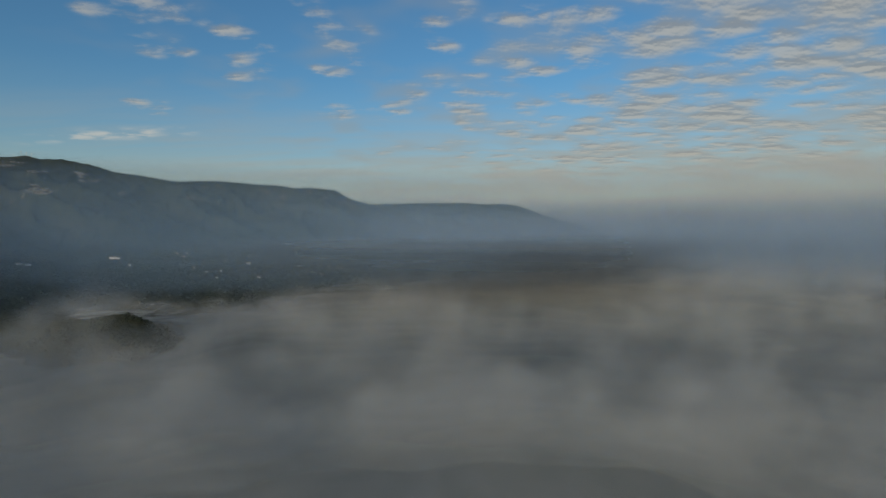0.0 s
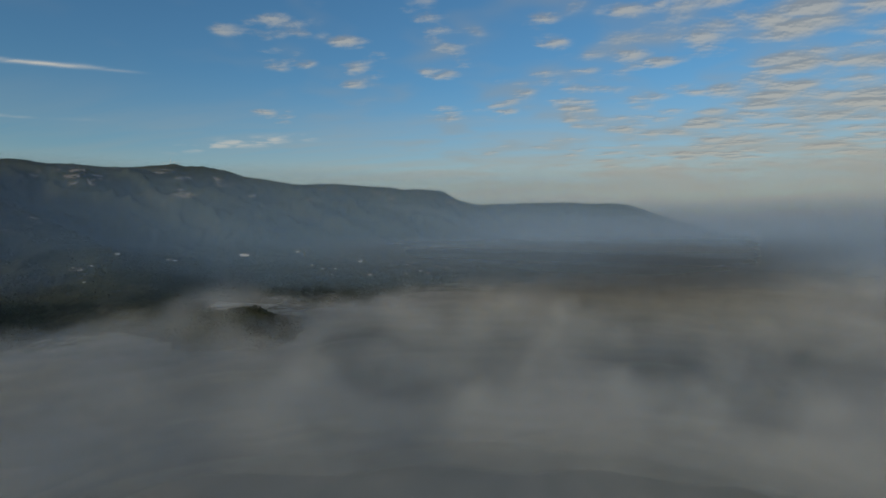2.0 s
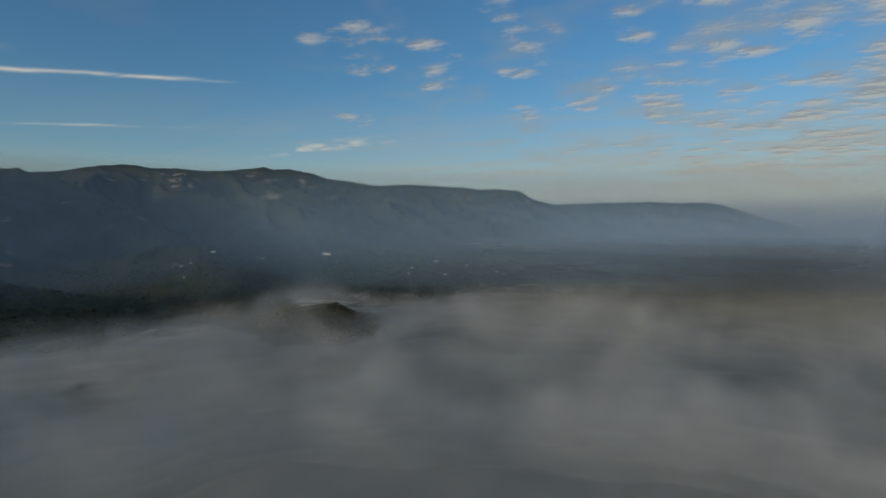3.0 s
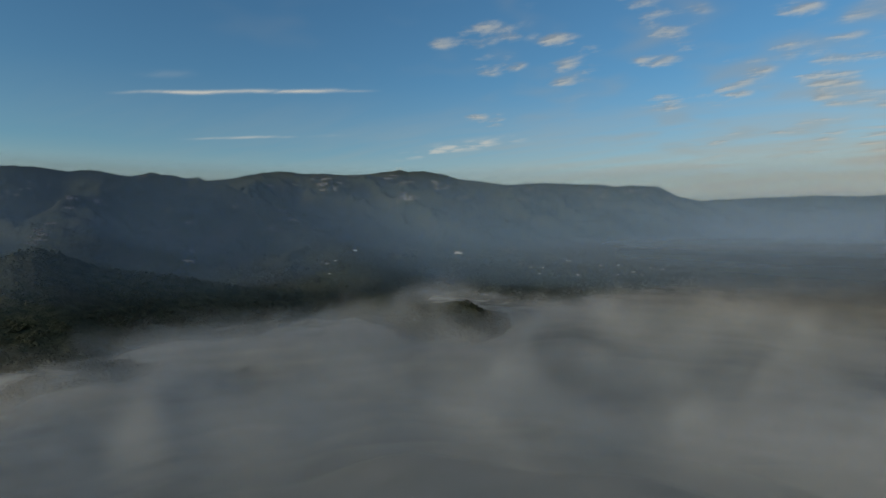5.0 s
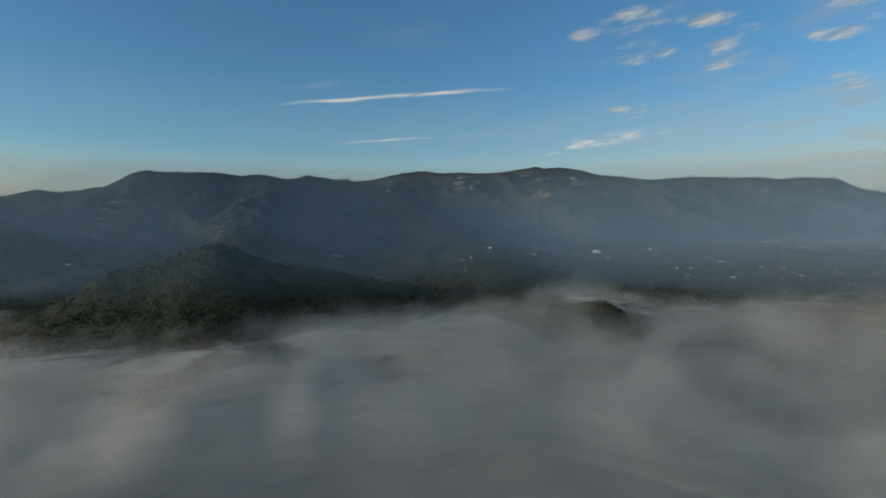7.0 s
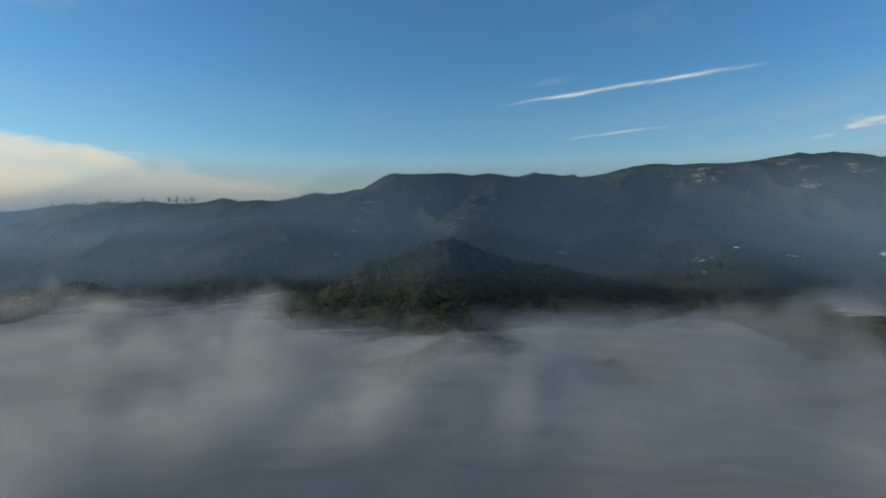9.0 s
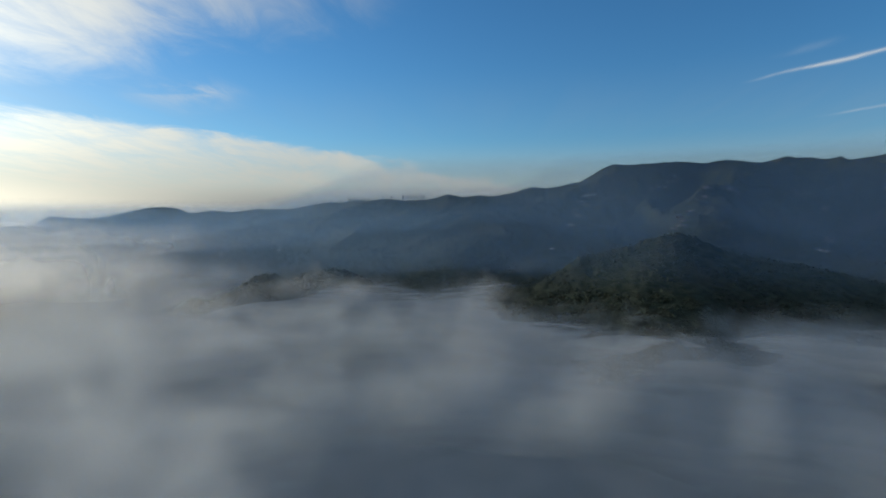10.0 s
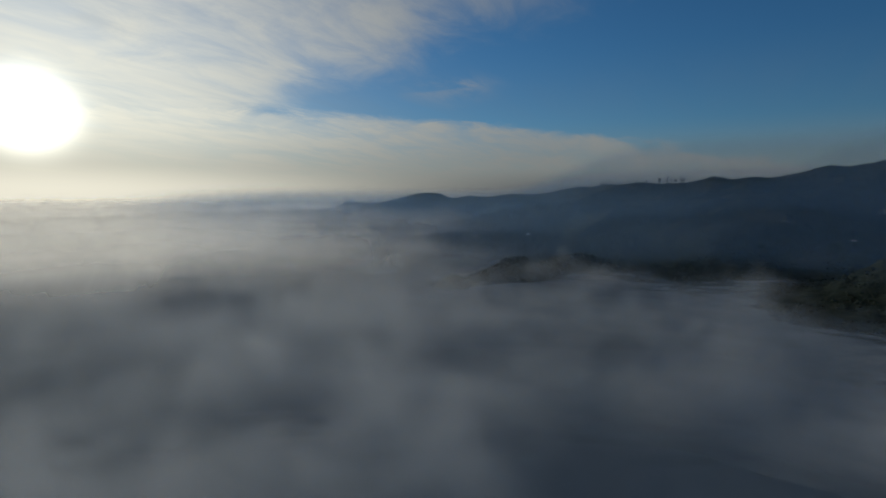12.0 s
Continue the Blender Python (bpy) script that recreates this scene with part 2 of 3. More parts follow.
SHOULDER = [(90, -4.5, 1500), (98, -2.4, 1560), (106, -1.3, 1650), (112, -0.8, 1720), (115.7, -1.0, 1740), (117.5, -1.57, 1740), (119.9, -1.99, 1740), (122.3, -2.5, 1720), (124.7, -2.52, 1700), (125.9, -2.88, 1690),
            (128.3, -3.93, 1640), (130.7, -4.26, 1600), (133.5, -4.4, 1560), (137, -5.2, 1500), (145, -8, 1400)]
MIDDLE = [(112, -1.4, 2350), (118, -1.7, 2400), (124, -1.5, 2450), (130, -1.9, 2500), (135, -2.5, 2500), (140, -3.0, 2500), (147, -3.8, 2500)]
# the dark hill that stands out of the fog before the mountains
HILL = [(46, -9.0, 760), (52, -6.0, 740), (58, -4.4, 720), (64, -3.5, 690), (66.4, -2.75, 670), (68.5, -1.75, 650), (70.2, -1.28, 640), (72.4, -1.85, 640), (74, -2.5, 640), (76, -3.0, 635), (79.6, -3.95, 625),
        (81, -5.1, 615), (84, -7.0, 600), (86, -7.8, 590), (88.7, -8.6, 580), (91, -10.0, 570)]


def polar(az, r):
    return -np.sin(np.radians(az)) * r, np.cos(np.radians(az)) * r


def bump(az, r, at, far, wide, deep, high):
    """A rounded hill at an azimuth and distance, so wide across and so deep, rising to high."""
    across, along = np.radians(az - at) * far, r - far
    return high * np.exp(-(across / wide) ** 2 - (along / deep) ** 2)


def range_of(az, r, base, table, depth, behind, seed, carve):
    """A range of mountains: its crest follows the table, its face comes down over depth metres, with spurs and gullies."""
    a, e, d = np.array(table).T
    el = np.interp(az, a, e) + 0.05 * perlin(az / 0.9, az * 0 + seed, 4) + 0.04 * perlin(az / 0.31, az * 0 + seed, 6) + 0.025 * perlin(az / 0.13, az * 0 + seed, 8)
    rc = np.mean([np.interp(az + o, a, d) for o in (-3, -1.5, 0, 1.5, 3)], axis=0)
    top = CAM_Z + rc * np.tan(np.radians(el))
    broad = CAM_Z + rc * np.tan(np.radians(np.mean([np.interp(az + o, a, e) for o in (-6, -4, -2, 0, 2, 4, 6)], axis=0)))
    s = np.clip((r - rc + depth) / depth, 0, 1)
    rise = 0.6 * s + 0.4 * s * s
    x, y = polar(az, r)
    wx, wy = x + 60 * fbm(x, y, 400, 2, seed + 2), y + 60 * fbm(x, y, 400, 2, seed + 3)
    ux, uy = polar(np.full_like(az, 52.0), 1.0)
    down, across = wx * ux + wy * uy, wx * uy - wy * ux
    spur = ridged(across + 0.25 * down, down * 0.5, 560, 2, seed) * 0.75 + ridged(across, down * 0.8, 210, 4, seed + 9) * 0.3 - 0.55
    tall = np.clip((broad - base) / 300, 0, 1.2)
    face = base + (broad - base) * rise + (top - broad) * s ** 7 + carve * spur * (s * (1 - s)) ** 0.75 * tall
    b = np.clip((r - rc) / behind, 0, 1)
    h = np.where(r > rc, top - (top - base) * 0.85 * b * (2 - b) * 0.7 - 12 * b, face)
    fade = step(az, a[0], a[0] + 3) * (1 - step(az, a[-1] - 3, a[-1]))
    return np.where(top > base, base + (h - base) * fade, base)


def land(az, r):
    x, y = polar(az, r)
    base = np.clip((r - 700) * 0.033, 0, 80) * step(az, -15, 8) * (1 - step(az, 112, 135)) + 3 * fbm(x, y, 300, 3, 5)
    h = np.maximum(base, range_of(az, r, base, FAR, 1350, 1200, 11, 520))
    h = np.maximum(h, range_of(az, r, base, NEAR, 1050, 1000, 23, 480))
    h = np.maximum(h, range_of(az, r, base, SHOULDER, 620, 500, 31, 260))
    h = np.maximum(h, range_of(az, r, base, MIDDLE, 500, 500, 37, 260))
    h = np.maximum(h, range_of(az, r, base, HILL, 270, 240, 41, 420))
    # mounds that stand in the fog
    hills = (bump(az, r, 32.2, 520, 55, 65, 31) + bump(az, r, 111.8, 650, 46, 60, 35) + bump(az, r, 118.4, 560, 30, 50, 22)
             + bump(az, r, 106, 760, 60, 60, 34) + bump(az, r, 47, 980, 110, 130, 20))
    h = h + hills * (1 + 0.25 * fbm(x, y, 90, 4, 21))
    h = h + 1.6 * fbm(x, y, 14, 2, 33) * step(r, 150, 500)
    return h


def sheet(az, r, z, density=None):
    """A mesh on a grid of azimuths and distances."""
    na, nr = z.shape
    x, y = polar(az, r)
    me = bpy.data.meshes.new("sheet")
    co = np.stack([x, y, z], -1).reshape(-1, 3).astype(np.float32)
    idx = np.arange(na * nr).reshape(na, nr)
    quads = np.stack([idx[:-1, :-1], idx[:-1, 1:], idx[1:, 1:], idx[1:, :-1]], -1).reshape(-1, 4)[:, ::-1]
    if density is not None:
        d = density.reshape(-1)
        quads = quads[d[quads].max(1) > 0.04]
    me.vertices.add(len(co))
    me.vertices.foreach_set("co", co.ravel())
    me.loops.add(quads.size)
    me.loops.foreach_set("vertex_index", quads.ravel().astype(np.int32))
    me.polygons.add(len(quads))
    me.polygons.foreach_set("loop_start", np.arange(0, quads.size, 4, dtype=np.int32))
    me.polygons.foreach_set("use_smooth", np.ones(len(quads), dtype=bool))
    if density is not None:
        me.attributes.new("mist", "FLOAT", "POINT").data.foreach_set("value", density.reshape(-1).astype(np.float32))
    me.update(calc_edges=True)
    return me


# ---- materials ----
def material(name):
    mat = bpy.data.materials.new(name)
    mat.use_nodes = True
    mat.node_tree.nodes.clear()
    add = nodes_of(mat.node_tree)
    out = add("ShaderNodeOutputMaterial")
    return mat, add, (lambda shader: mat.node_tree.links.new(shader, out.inputs[0])), mat.node_tree


def chaparral():
    mat, add, finish, tree = material("chaparral")
    m, s = math_of(add), smooth_of(add)
    pos = add("ShaderNodeNewGeometry").outputs["Position"]
    big = add("ShaderNodeTexNoise", None, Vector=pos, Scale=0.006, Detail=5.0).outputs["Fac"]
    fine = add("ShaderNodeTexNoise", None, Vector=pos, Scale=0.09, Detail=4.0, Roughness=0.65).outputs["Fac"]
    rocks = add("ShaderNodeTexNoise", None, Vector=pos, Scale=0.03, Detail=5.0, Roughness=0.7).outputs["Fac"]
    where = add("ShaderNodeTexNoise", None, Vector=pos, Scale=0.004, Detail=2.0).outputs["Fac"]

    def mix(fac, a, b):
        return add("ShaderNodeMix", {"data_type": "RGBA"}, i0=fac, i6=a, i7=b).outputs[2]
    col = mix(s(fine, 0.3, 0.7), (0.016, 0.024, 0.016, 1), (0.04, 0.048, 0.03, 1))
    col = mix(s(big, 0.48, 0.75, 0.0, 0.35), col, (0.062, 0.056, 0.042, 1))
    height = add("ShaderNodeSeparateXYZ", None, i0=pos).outputs[2]
    stone = m("MULTIPLY", s(m("ADD", rocks, m("MULTIPLY", where, 0.5)), m("SUBTRACT", 0.9, m("MULTIPLY", s(height, 300.0, 420.0), 0.03)), 0.99), s(height, 120.0, 260.0))
    col = mix(stone, col, (0.24, 0.21, 0.18, 1))
    bump_n = add("ShaderNodeBump", None, Strength=0.8, Distance=6.0, Height=fine).outputs[0]
    finish(add("ShaderNodeBsdfPrincipled", None, Base_Color=col, Roughness=0.95, Specular_IOR_Level=0.1, Normal=bump_n).outputs[0])
    return mat


def vapour(name, strength, size, colour, upright=0.5, streaks=0.55, fray=1.6, passed=0.4, tall=0.35):
    """Thin mist: part of the light is scattered, the rest passes; its density is uneven and frays at the rims."""
    mat, add, finish, tree = material(name)
    m, s = math_of(add), smooth_of(add)
    geo = add("ShaderNodeNewGeometry")
    drawn = add("ShaderNodeMapping", None, Vector=geo.outputs["Position"], Rotation=(0, 0, radians(25)), Scale=(1.0, streaks, tall)).outputs[0]
    n1 = add("ShaderNodeTexNoise", None, Vector=drawn, Scale=1.0 / size, Detail=7.0, Roughness=0.58, Distortion=1.1).outputs["Fac"]
    n2 = add("ShaderNodeTexNoise", None, Vector=geo.outputs["Position"], Scale=0.22 / size, Detail=2.0).outputs["Fac"]
    n = m("ADD", m("MULTIPLY", n1, 0.86), m("MULTIPLY", n2, 0.14))
    mist = add("ShaderNodeAttribute", {"attribute_name": "mist"}).outputs["Fac"]
    body_of = m("ADD", mist, m("MULTIPLY", m("SUBTRACT", n, 0.5), fray))
    alpha = m("MULTIPLY", m("MULTIPLY", s(body_of, 0.3, 1.0), s(mist, 0.0, 0.25)), strength)
    flat = add("ShaderNodeVectorMath", {"operation": "SCALE"}, i0=geo.outputs["Normal"], Scale=1.0 - upright).outputs[0]
    flat = add("ShaderNodeVectorMath", {"operation": "ADD"}, i0=flat, i1=(0, 0, upright)).outputs[0]
    flat = add("ShaderNodeVectorMath", {"operation": "NORMALIZE"}, i0=flat).outputs[0]
    diffuse = add("ShaderNodeBsdfDiffuse", None, Color=colour, Normal=flat).outputs[0]
    passing = add("ShaderNodeBsdfTranslucent", None, Color=colour, Normal=flat).outputs[0]
    body = add("ShaderNodeMixShader", None, i0=passed, i1=diffuse, i2=passing).outputs[0]
    clear = add("ShaderNodeBsdfTransparent").outputs[0]
    finish(add("ShaderNodeMixShader", None, i0=alpha, i1=clear, i2=body).outputs[0])
    return mat


def fog_body(name):
    """Thick fog: nearly opaque in its core, streaked by denser and thinner wisps, ragged at the rim; it throws low sunlight forward."""
    mat, add, finish, tree = material(name)
    m, s = math_of(add), smooth_of(add)
    geo = add("ShaderNodeNewGeometry")
    pos = geo.outputs["Position"]
    drawn = add("ShaderNodeMapping", None, Vector=pos, Rotation=(0, 0, radians(-40)), Scale=(1.0, 0.65, 1.0)).outputs[0]
    broad = add("ShaderNodeTexNoise", None, Vector=drawn, Scale=1 / 130, Detail=4.0, Roughness=0.55, Distortion=0.8).outputs["Fac"]
    wisp = add("ShaderNodeTexNoise", None, Vector=drawn, Scale=1 / 42, Detail=7.0, Roughness=0.6, Distortion=1.4).outputs["Fac"]
    fine = add("ShaderNodeTexNoise", None, Vector=drawn, Scale=1 / 12, Detail=4.0, Roughness=0.6, Distortion=0.8).outputs["Fac"]
    mist = add("ShaderNodeAttribute", {"attribute_name": "mist"}).outputs["Fac"]
    n = m("ADD", m("MULTIPLY", wisp, 0.72), m("MULTIPLY", fine, 0.28))
    alpha = m("MULTIPLY", s(m("ADD", mist, m("MULTIPLY", m("SUBTRACT", n, 0.5), 1.3)), 0.0, 0.75), s(mist, 0.0, 0.2))
    dense = m("ADD", m("MULTIPLY", s(broad, 0.32, 0.68), 0.45), m("ADD", m("MULTIPLY", s(wisp, 0.3, 0.7), 0.4), m("MULTIPLY", s(fine, 0.3, 0.7), 0.15)))
    col = add("ShaderNodeMix", {"data_type": "RGBA"}, i0=dense, i6=(0.21, 0.235, 0.24, 1), i7=(0.34, 0.355, 0.36, 1)).outputs[2]
    soft = add("ShaderNodeVectorMath", {"operation": "ADD"}, i0=geo.outputs["Normal"], i1=(0, 0, 1.5)).outputs[0]
    soft = add("ShaderNodeVectorMath", {"operation": "NORMALIZE"}, i0=soft).outputs[0]
    diffuse = add("ShaderNodeBsdfDiffuse", None, Color=col, Normal=soft).outputs[0]
    forward = add("ShaderNodeBsdfGlossy", None, Color=col, Roughness=0.75, Normal=soft).outputs[0]
    body = add("ShaderNodeMixShader", None, i0=0.08, i1=diffuse, i2=forward).outputs[0]
    clear = add("ShaderNodeBsdfTransparent").outputs[0]
    finish(add("ShaderNodeMixShader", None, i0=alpha, i1=clear, i2=body).outputs[0])
    return mat


MAT_LAND = chaparral()
MAT_BODY = fog_body("fog_body")
MAT_FOG = vapour("fog", 0.14, 60.0, (0.4, 0.43, 0.43, 1), fray=1.1, streaks=0.7)
MAT_DEPTH = vapour("fog_depth", 0.21, 34.0, (0.68, 0.71, 0.72, 1), upright=0.0, streaks=0.8, fray=1.4, passed=0.75, tall=1.2)
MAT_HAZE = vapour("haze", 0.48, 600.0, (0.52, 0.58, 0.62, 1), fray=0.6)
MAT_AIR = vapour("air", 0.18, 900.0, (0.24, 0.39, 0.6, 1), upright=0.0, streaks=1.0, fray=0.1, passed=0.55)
# two mist colours: bright on the sunward side, grey away from it
MAT_GLOW_MIST = vapour("sun_glow_mist", 0.6, 140.0, (0.98, 0.95, 0.88, 1), upright=0.0, streaks=1.0, fray=0.7, passed=0.94)
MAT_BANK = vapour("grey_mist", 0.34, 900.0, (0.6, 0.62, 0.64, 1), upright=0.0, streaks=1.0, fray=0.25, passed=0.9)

# ---- ground ----
az_line = np.concatenate([np.arange(-60, 170, 0.15), np.arange(170, 300.1, 1.0)])
r_line = np.concatenate([np.arange(10, 900, 7.5), np.arange(900, 4960, 15.0)])
A, R = np.meshgrid(az_line, r_line, indexing="ij")
A_LAND = np.where(A > 180, np.where(A > 245, A - 360, 190), A)
ground = tagged(new("ground", sheet(A, R, land(A_LAND, R))), "shrub-covered valley floor rising to a dark rocky mountain range", "terrain", kind="structure")
ground.data.materials.append(MAT_LAND)

# ---- fog ----
EDGE = [(-120, 5000), (-25, 5000), (-14, 2100), (-7, 1350), (3, 1020), (14, 780), (24, 700), (31, 700), (38, 620), (51, 520), (62, 430), (70, 395), (78, 430), (84, 500), (88, 640),
        (100, 690), (109, 760), (118, 1050), (128, 1500), (140, 3000), (150, 5000), (240, 5000)]
EA, ER = np.array(EDGE).T
fa = np.concatenate([np.arange(-60, 170, 0.4), np.arange(170, 300.1, 4.0)])
fr = np.concatenate([np.arange(15, 900, 7.0), np.geomspace(900, 4900, 70)])
FA, FR = np.meshgrid(fa, fr, indexing="ij")
FX, FY = polar(FA, FR)
FA_W = np.where(FA > 240, FA - 360, FA)
LAND_F = land(np.where(FA > 180, np.where(FA > 245, FA - 360, 190), FA), FR)
RIM = np.mean([np.interp(FA_W + o, EA, ER) for o in (-2, -1, 0, 1, 2)], axis=0)
FRAY = 85 * fbm(FX, FY, 170, 3, 40) + 60 * fbm(FX, FY, 50, 3, 44)
SWELL = 7 * fbm(FX, FY, 300, 2, 50) + 9 * fbm(FX, FY, 110, 2, 53) + 2 * fbm(FX, FY, 40, 2, 57)
# fog that pours round the back of the hill, and a pool of it between the low ridges
POCKET = np.exp(-((FA_W - 83.5) / 4.5) ** 2 - ((FR + 0.5 * FRAY - 760) / 110) ** 2)
POOL = np.exp(-((FA_W - 121) / 6) ** 2 - ((FR - 2050) / 170) ** 2)


def fog_sheet(name, label, lift, reach, mat, give=1.0, pour=0.0):
    """A sheet of the fog: its height above the main top, how far it reaches past the rim, its material."""
    z = 14 + SWELL * (0.45 if lift >= 0 else 0.25) + lift
    z = z + 45 * step(FR, 1200, 4800) * step(FA_W, 12, -20) + 18 * POCKET + 60 * POOL
    body = 1 - step(FR + FRAY - reach, RIM * 0.66, RIM * 1.2)
    body = np.maximum(body, np.clip(pour * POCKET, 0, 0.8))
    body = np.maximum(body, np.clip(pour * POOL, 0, 0.8))
    body = body * step(z - LAND_F, -4, 15) * step(FR, 20, 70) * give
    fog = tagged(new(name, sheet(FA, FR, z, body)), label, "fog", group="fog over the valley", kind="stuff")
    fog.data.materials.append(mat)


# the fog is thinner under the eye and below the hill, where the dark ground shows through
THIN = (0.85 + 0.15 * step(FR, 110, 480)) * (1 - 0.08 * step(FA_W, 30, 62) * (1 - step(FA_W, 88, 108)) * (1 - step(FR, 250, 480)))
fog_sheet("fog", "thick grey morning fog filling the valley", 0.0, 0.0, MAT_BODY, THIN)
for lift, reach, give in ((7.0, 25.0, 0.9), (16.0, 10.0, 0.75)):
    fog_sheet("fog_wisps", "thin torn wisps of fog drifting over the fog bank", lift, reach, MAT_FOG, give, 1.3)
# upright billows as rings of see-through sheets, lit from the side by the low sun
ca, cz = np.concatenate([np.arange(-60, 170, 0.7), np.arange(170, 300.1, 4.0)]), np.arange(4, 100, 4.0)
CA, CZ = np.meshgrid(ca, cz, indexing="ij")
CA_W = np.where(CA > 240, CA - 360, CA)
CRIM = np.mean([np.interp(CA_W + o, EA, ER) for o in (-2, -1, 0, 1, 2)], axis=0)
for far in np.geomspace(105, 1800, 34):
    CR = far * (1 + 0.06 * perlin(CA / 14, CA * 0 + far, 61))
    CX, CY = polar(CA, CR)
    top = 50 + 9 * fbm(CX, CY, 260, 2, 50) + 22 * (0.4 - np.abs(fbm(CX, CY, 95, 3, 53))) + 8 * step(CA_W, 100, 135) + 12 * step(CR, 900, 1700)
    top = top + 22 * np.exp(-((CA_W - 33.5) / 3.5) ** 2 - ((CR - 480) / 90) ** 2) + 14 * np.exp(-((CA_W - 107) / 4) ** 2 - ((CR - 620) / 90) ** 2)
    body = (1 - step(CZ, top - 40, top + 8)) * (1 - step(CR + 85 * fbm(CX, CY, 170, 3, 40), CRIM * 0.8, CRIM * 1.15))
    body = body * step(CZ - land(np.where(CA > 180, np.where(CA > 245, CA - 360, 190), CA), CR), -3, 22)
    # the nearest rings stand only sunward, added to brighten the fog there
    if far < 185:
        body = body * step(CA_W, 92, 122)
    billow = tagged(new("fog_billow", sheet(CA, CR, CZ, body)), "billows of grey fog standing in the valley", "fog", group="fog over the valley", kind="stuff")
    billow.data.materials.append(MAT_DEPTH)
# haze under the slopes, built as flat see-through sheets
HAZES = 4
for k in range(HAZES):
    q = k / (HAZES - 1)
    z = 32 + 46 * q + 5 * fbm(FX, FY, 700, 2, 70 + k)
    mist = step(z - LAND_F, -5, 60) * step(FR, 150, 900) * step(FA_W, -40, -10)
    mist = mist * (0.2 + 0.8 * step(FA_W, 42, 2) + 0.4 * step(FA_W, 95, 120)) * (1 - step(FA_W, 130, 150)) * step(FA_W, -110, -70)
    haze = tagged(new("haze_layer", sheet(FA, FR, z, np.clip(mist, 0, 1))), "thin grey haze hanging below the mountain slopes", "haze", group="haze under the slopes", kind="stuff")
    haze.data.materials.append(MAT_HAZE)
# upright see-through sheets standing in for the blue haze between the ridges and the pale mist over the plain and
# towards the sun
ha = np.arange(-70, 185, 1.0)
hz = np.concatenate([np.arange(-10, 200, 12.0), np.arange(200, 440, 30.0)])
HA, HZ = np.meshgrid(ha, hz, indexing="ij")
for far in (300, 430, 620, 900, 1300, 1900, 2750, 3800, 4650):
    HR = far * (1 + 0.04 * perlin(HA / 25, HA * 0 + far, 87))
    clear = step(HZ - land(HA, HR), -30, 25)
    # the blue veil over the mountains is the colour of these sheets
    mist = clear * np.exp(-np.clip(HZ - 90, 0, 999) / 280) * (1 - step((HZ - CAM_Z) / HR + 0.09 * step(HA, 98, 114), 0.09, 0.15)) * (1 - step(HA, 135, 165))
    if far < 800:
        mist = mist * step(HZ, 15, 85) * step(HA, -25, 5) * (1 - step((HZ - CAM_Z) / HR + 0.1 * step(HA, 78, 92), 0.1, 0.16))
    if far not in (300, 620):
        air = tagged(new("hazy_air", sheet(HA, HR, HZ, np.clip(mist, 0, 1))), "upright blue see-through sheet standing in for morning haze between the ridges", "haze", group="haze between the ridges", kind="stuff")
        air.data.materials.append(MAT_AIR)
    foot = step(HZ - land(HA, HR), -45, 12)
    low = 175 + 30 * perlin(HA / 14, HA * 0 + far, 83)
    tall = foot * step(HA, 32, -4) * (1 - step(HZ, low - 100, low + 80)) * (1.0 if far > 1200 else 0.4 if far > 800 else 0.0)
    # sunward sheets, added to brighten the fog as glow of the low sun
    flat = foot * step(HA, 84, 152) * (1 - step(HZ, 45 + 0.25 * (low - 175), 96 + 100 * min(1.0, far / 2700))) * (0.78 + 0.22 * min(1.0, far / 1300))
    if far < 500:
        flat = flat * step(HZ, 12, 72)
    for mist, mat, label in ((tall, MAT_BANK, "upright grey see-through sheet standing in for mist over the plain"), (flat, MAT_GLOW_MIST, "upright pale see-through sheet for sunward mist and sun glow before the low hills")):
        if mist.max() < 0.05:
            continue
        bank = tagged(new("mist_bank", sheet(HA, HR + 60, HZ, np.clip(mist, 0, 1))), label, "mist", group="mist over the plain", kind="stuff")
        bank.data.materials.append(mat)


# ---- things ----
def part(name, bm, mat, parent, label="", at=None):
    """One mesh object under a thing or a part."""
    me = bpy.data.meshes.new(name)
    bm.to_mesh(me)
    bm.free()
    me.materials.append(mat)
    ob = new(name, me)
    ob.parent = parent
    if at is not None:
        ob.matrix_basis = at
    if label:
        ob["label"] = label
    return ob


def block(bm, sx, sy, sz, x=0, y=0, z=0, bevel=0.0):
    """A box on its base, with its edges broken."""
    made = bmesh.ops.create_cube(bm, size=1.0, matrix=Matrix.Translation((x, y, z + sz / 2)) @ Matrix.Diagonal((sx, sy, sz, 1)))
    if bevel:
        edges = list({e for v in made["verts"] for e in v.link_edges})
        bmesh.ops.bevel(bm, geom=edges, offset=bevel, segments=1, affect="EDGES")
    return bm


def rod(bm, a, b, r0, r1, sides=6):
    """A tapered rod from a to b."""
    a, b = Vector(a), Vector(b)
    turn = (b - a).to_track_quat("Z", "Y").to_matrix().to_4x4()
    bmesh.ops.create_cone(bm, cap_ends=True, segments=sides, radius1=r0, radius2=r1, depth=(b - a).length,
                          matrix=Matrix.Translation((a + b) / 2) @ turn)
    return bm


def ground_z(x, y):
    az = math.degrees(math.atan2(-x, y))
    return float(land(np.array([az]), np.array([math.hypot(x, y)]))[0])


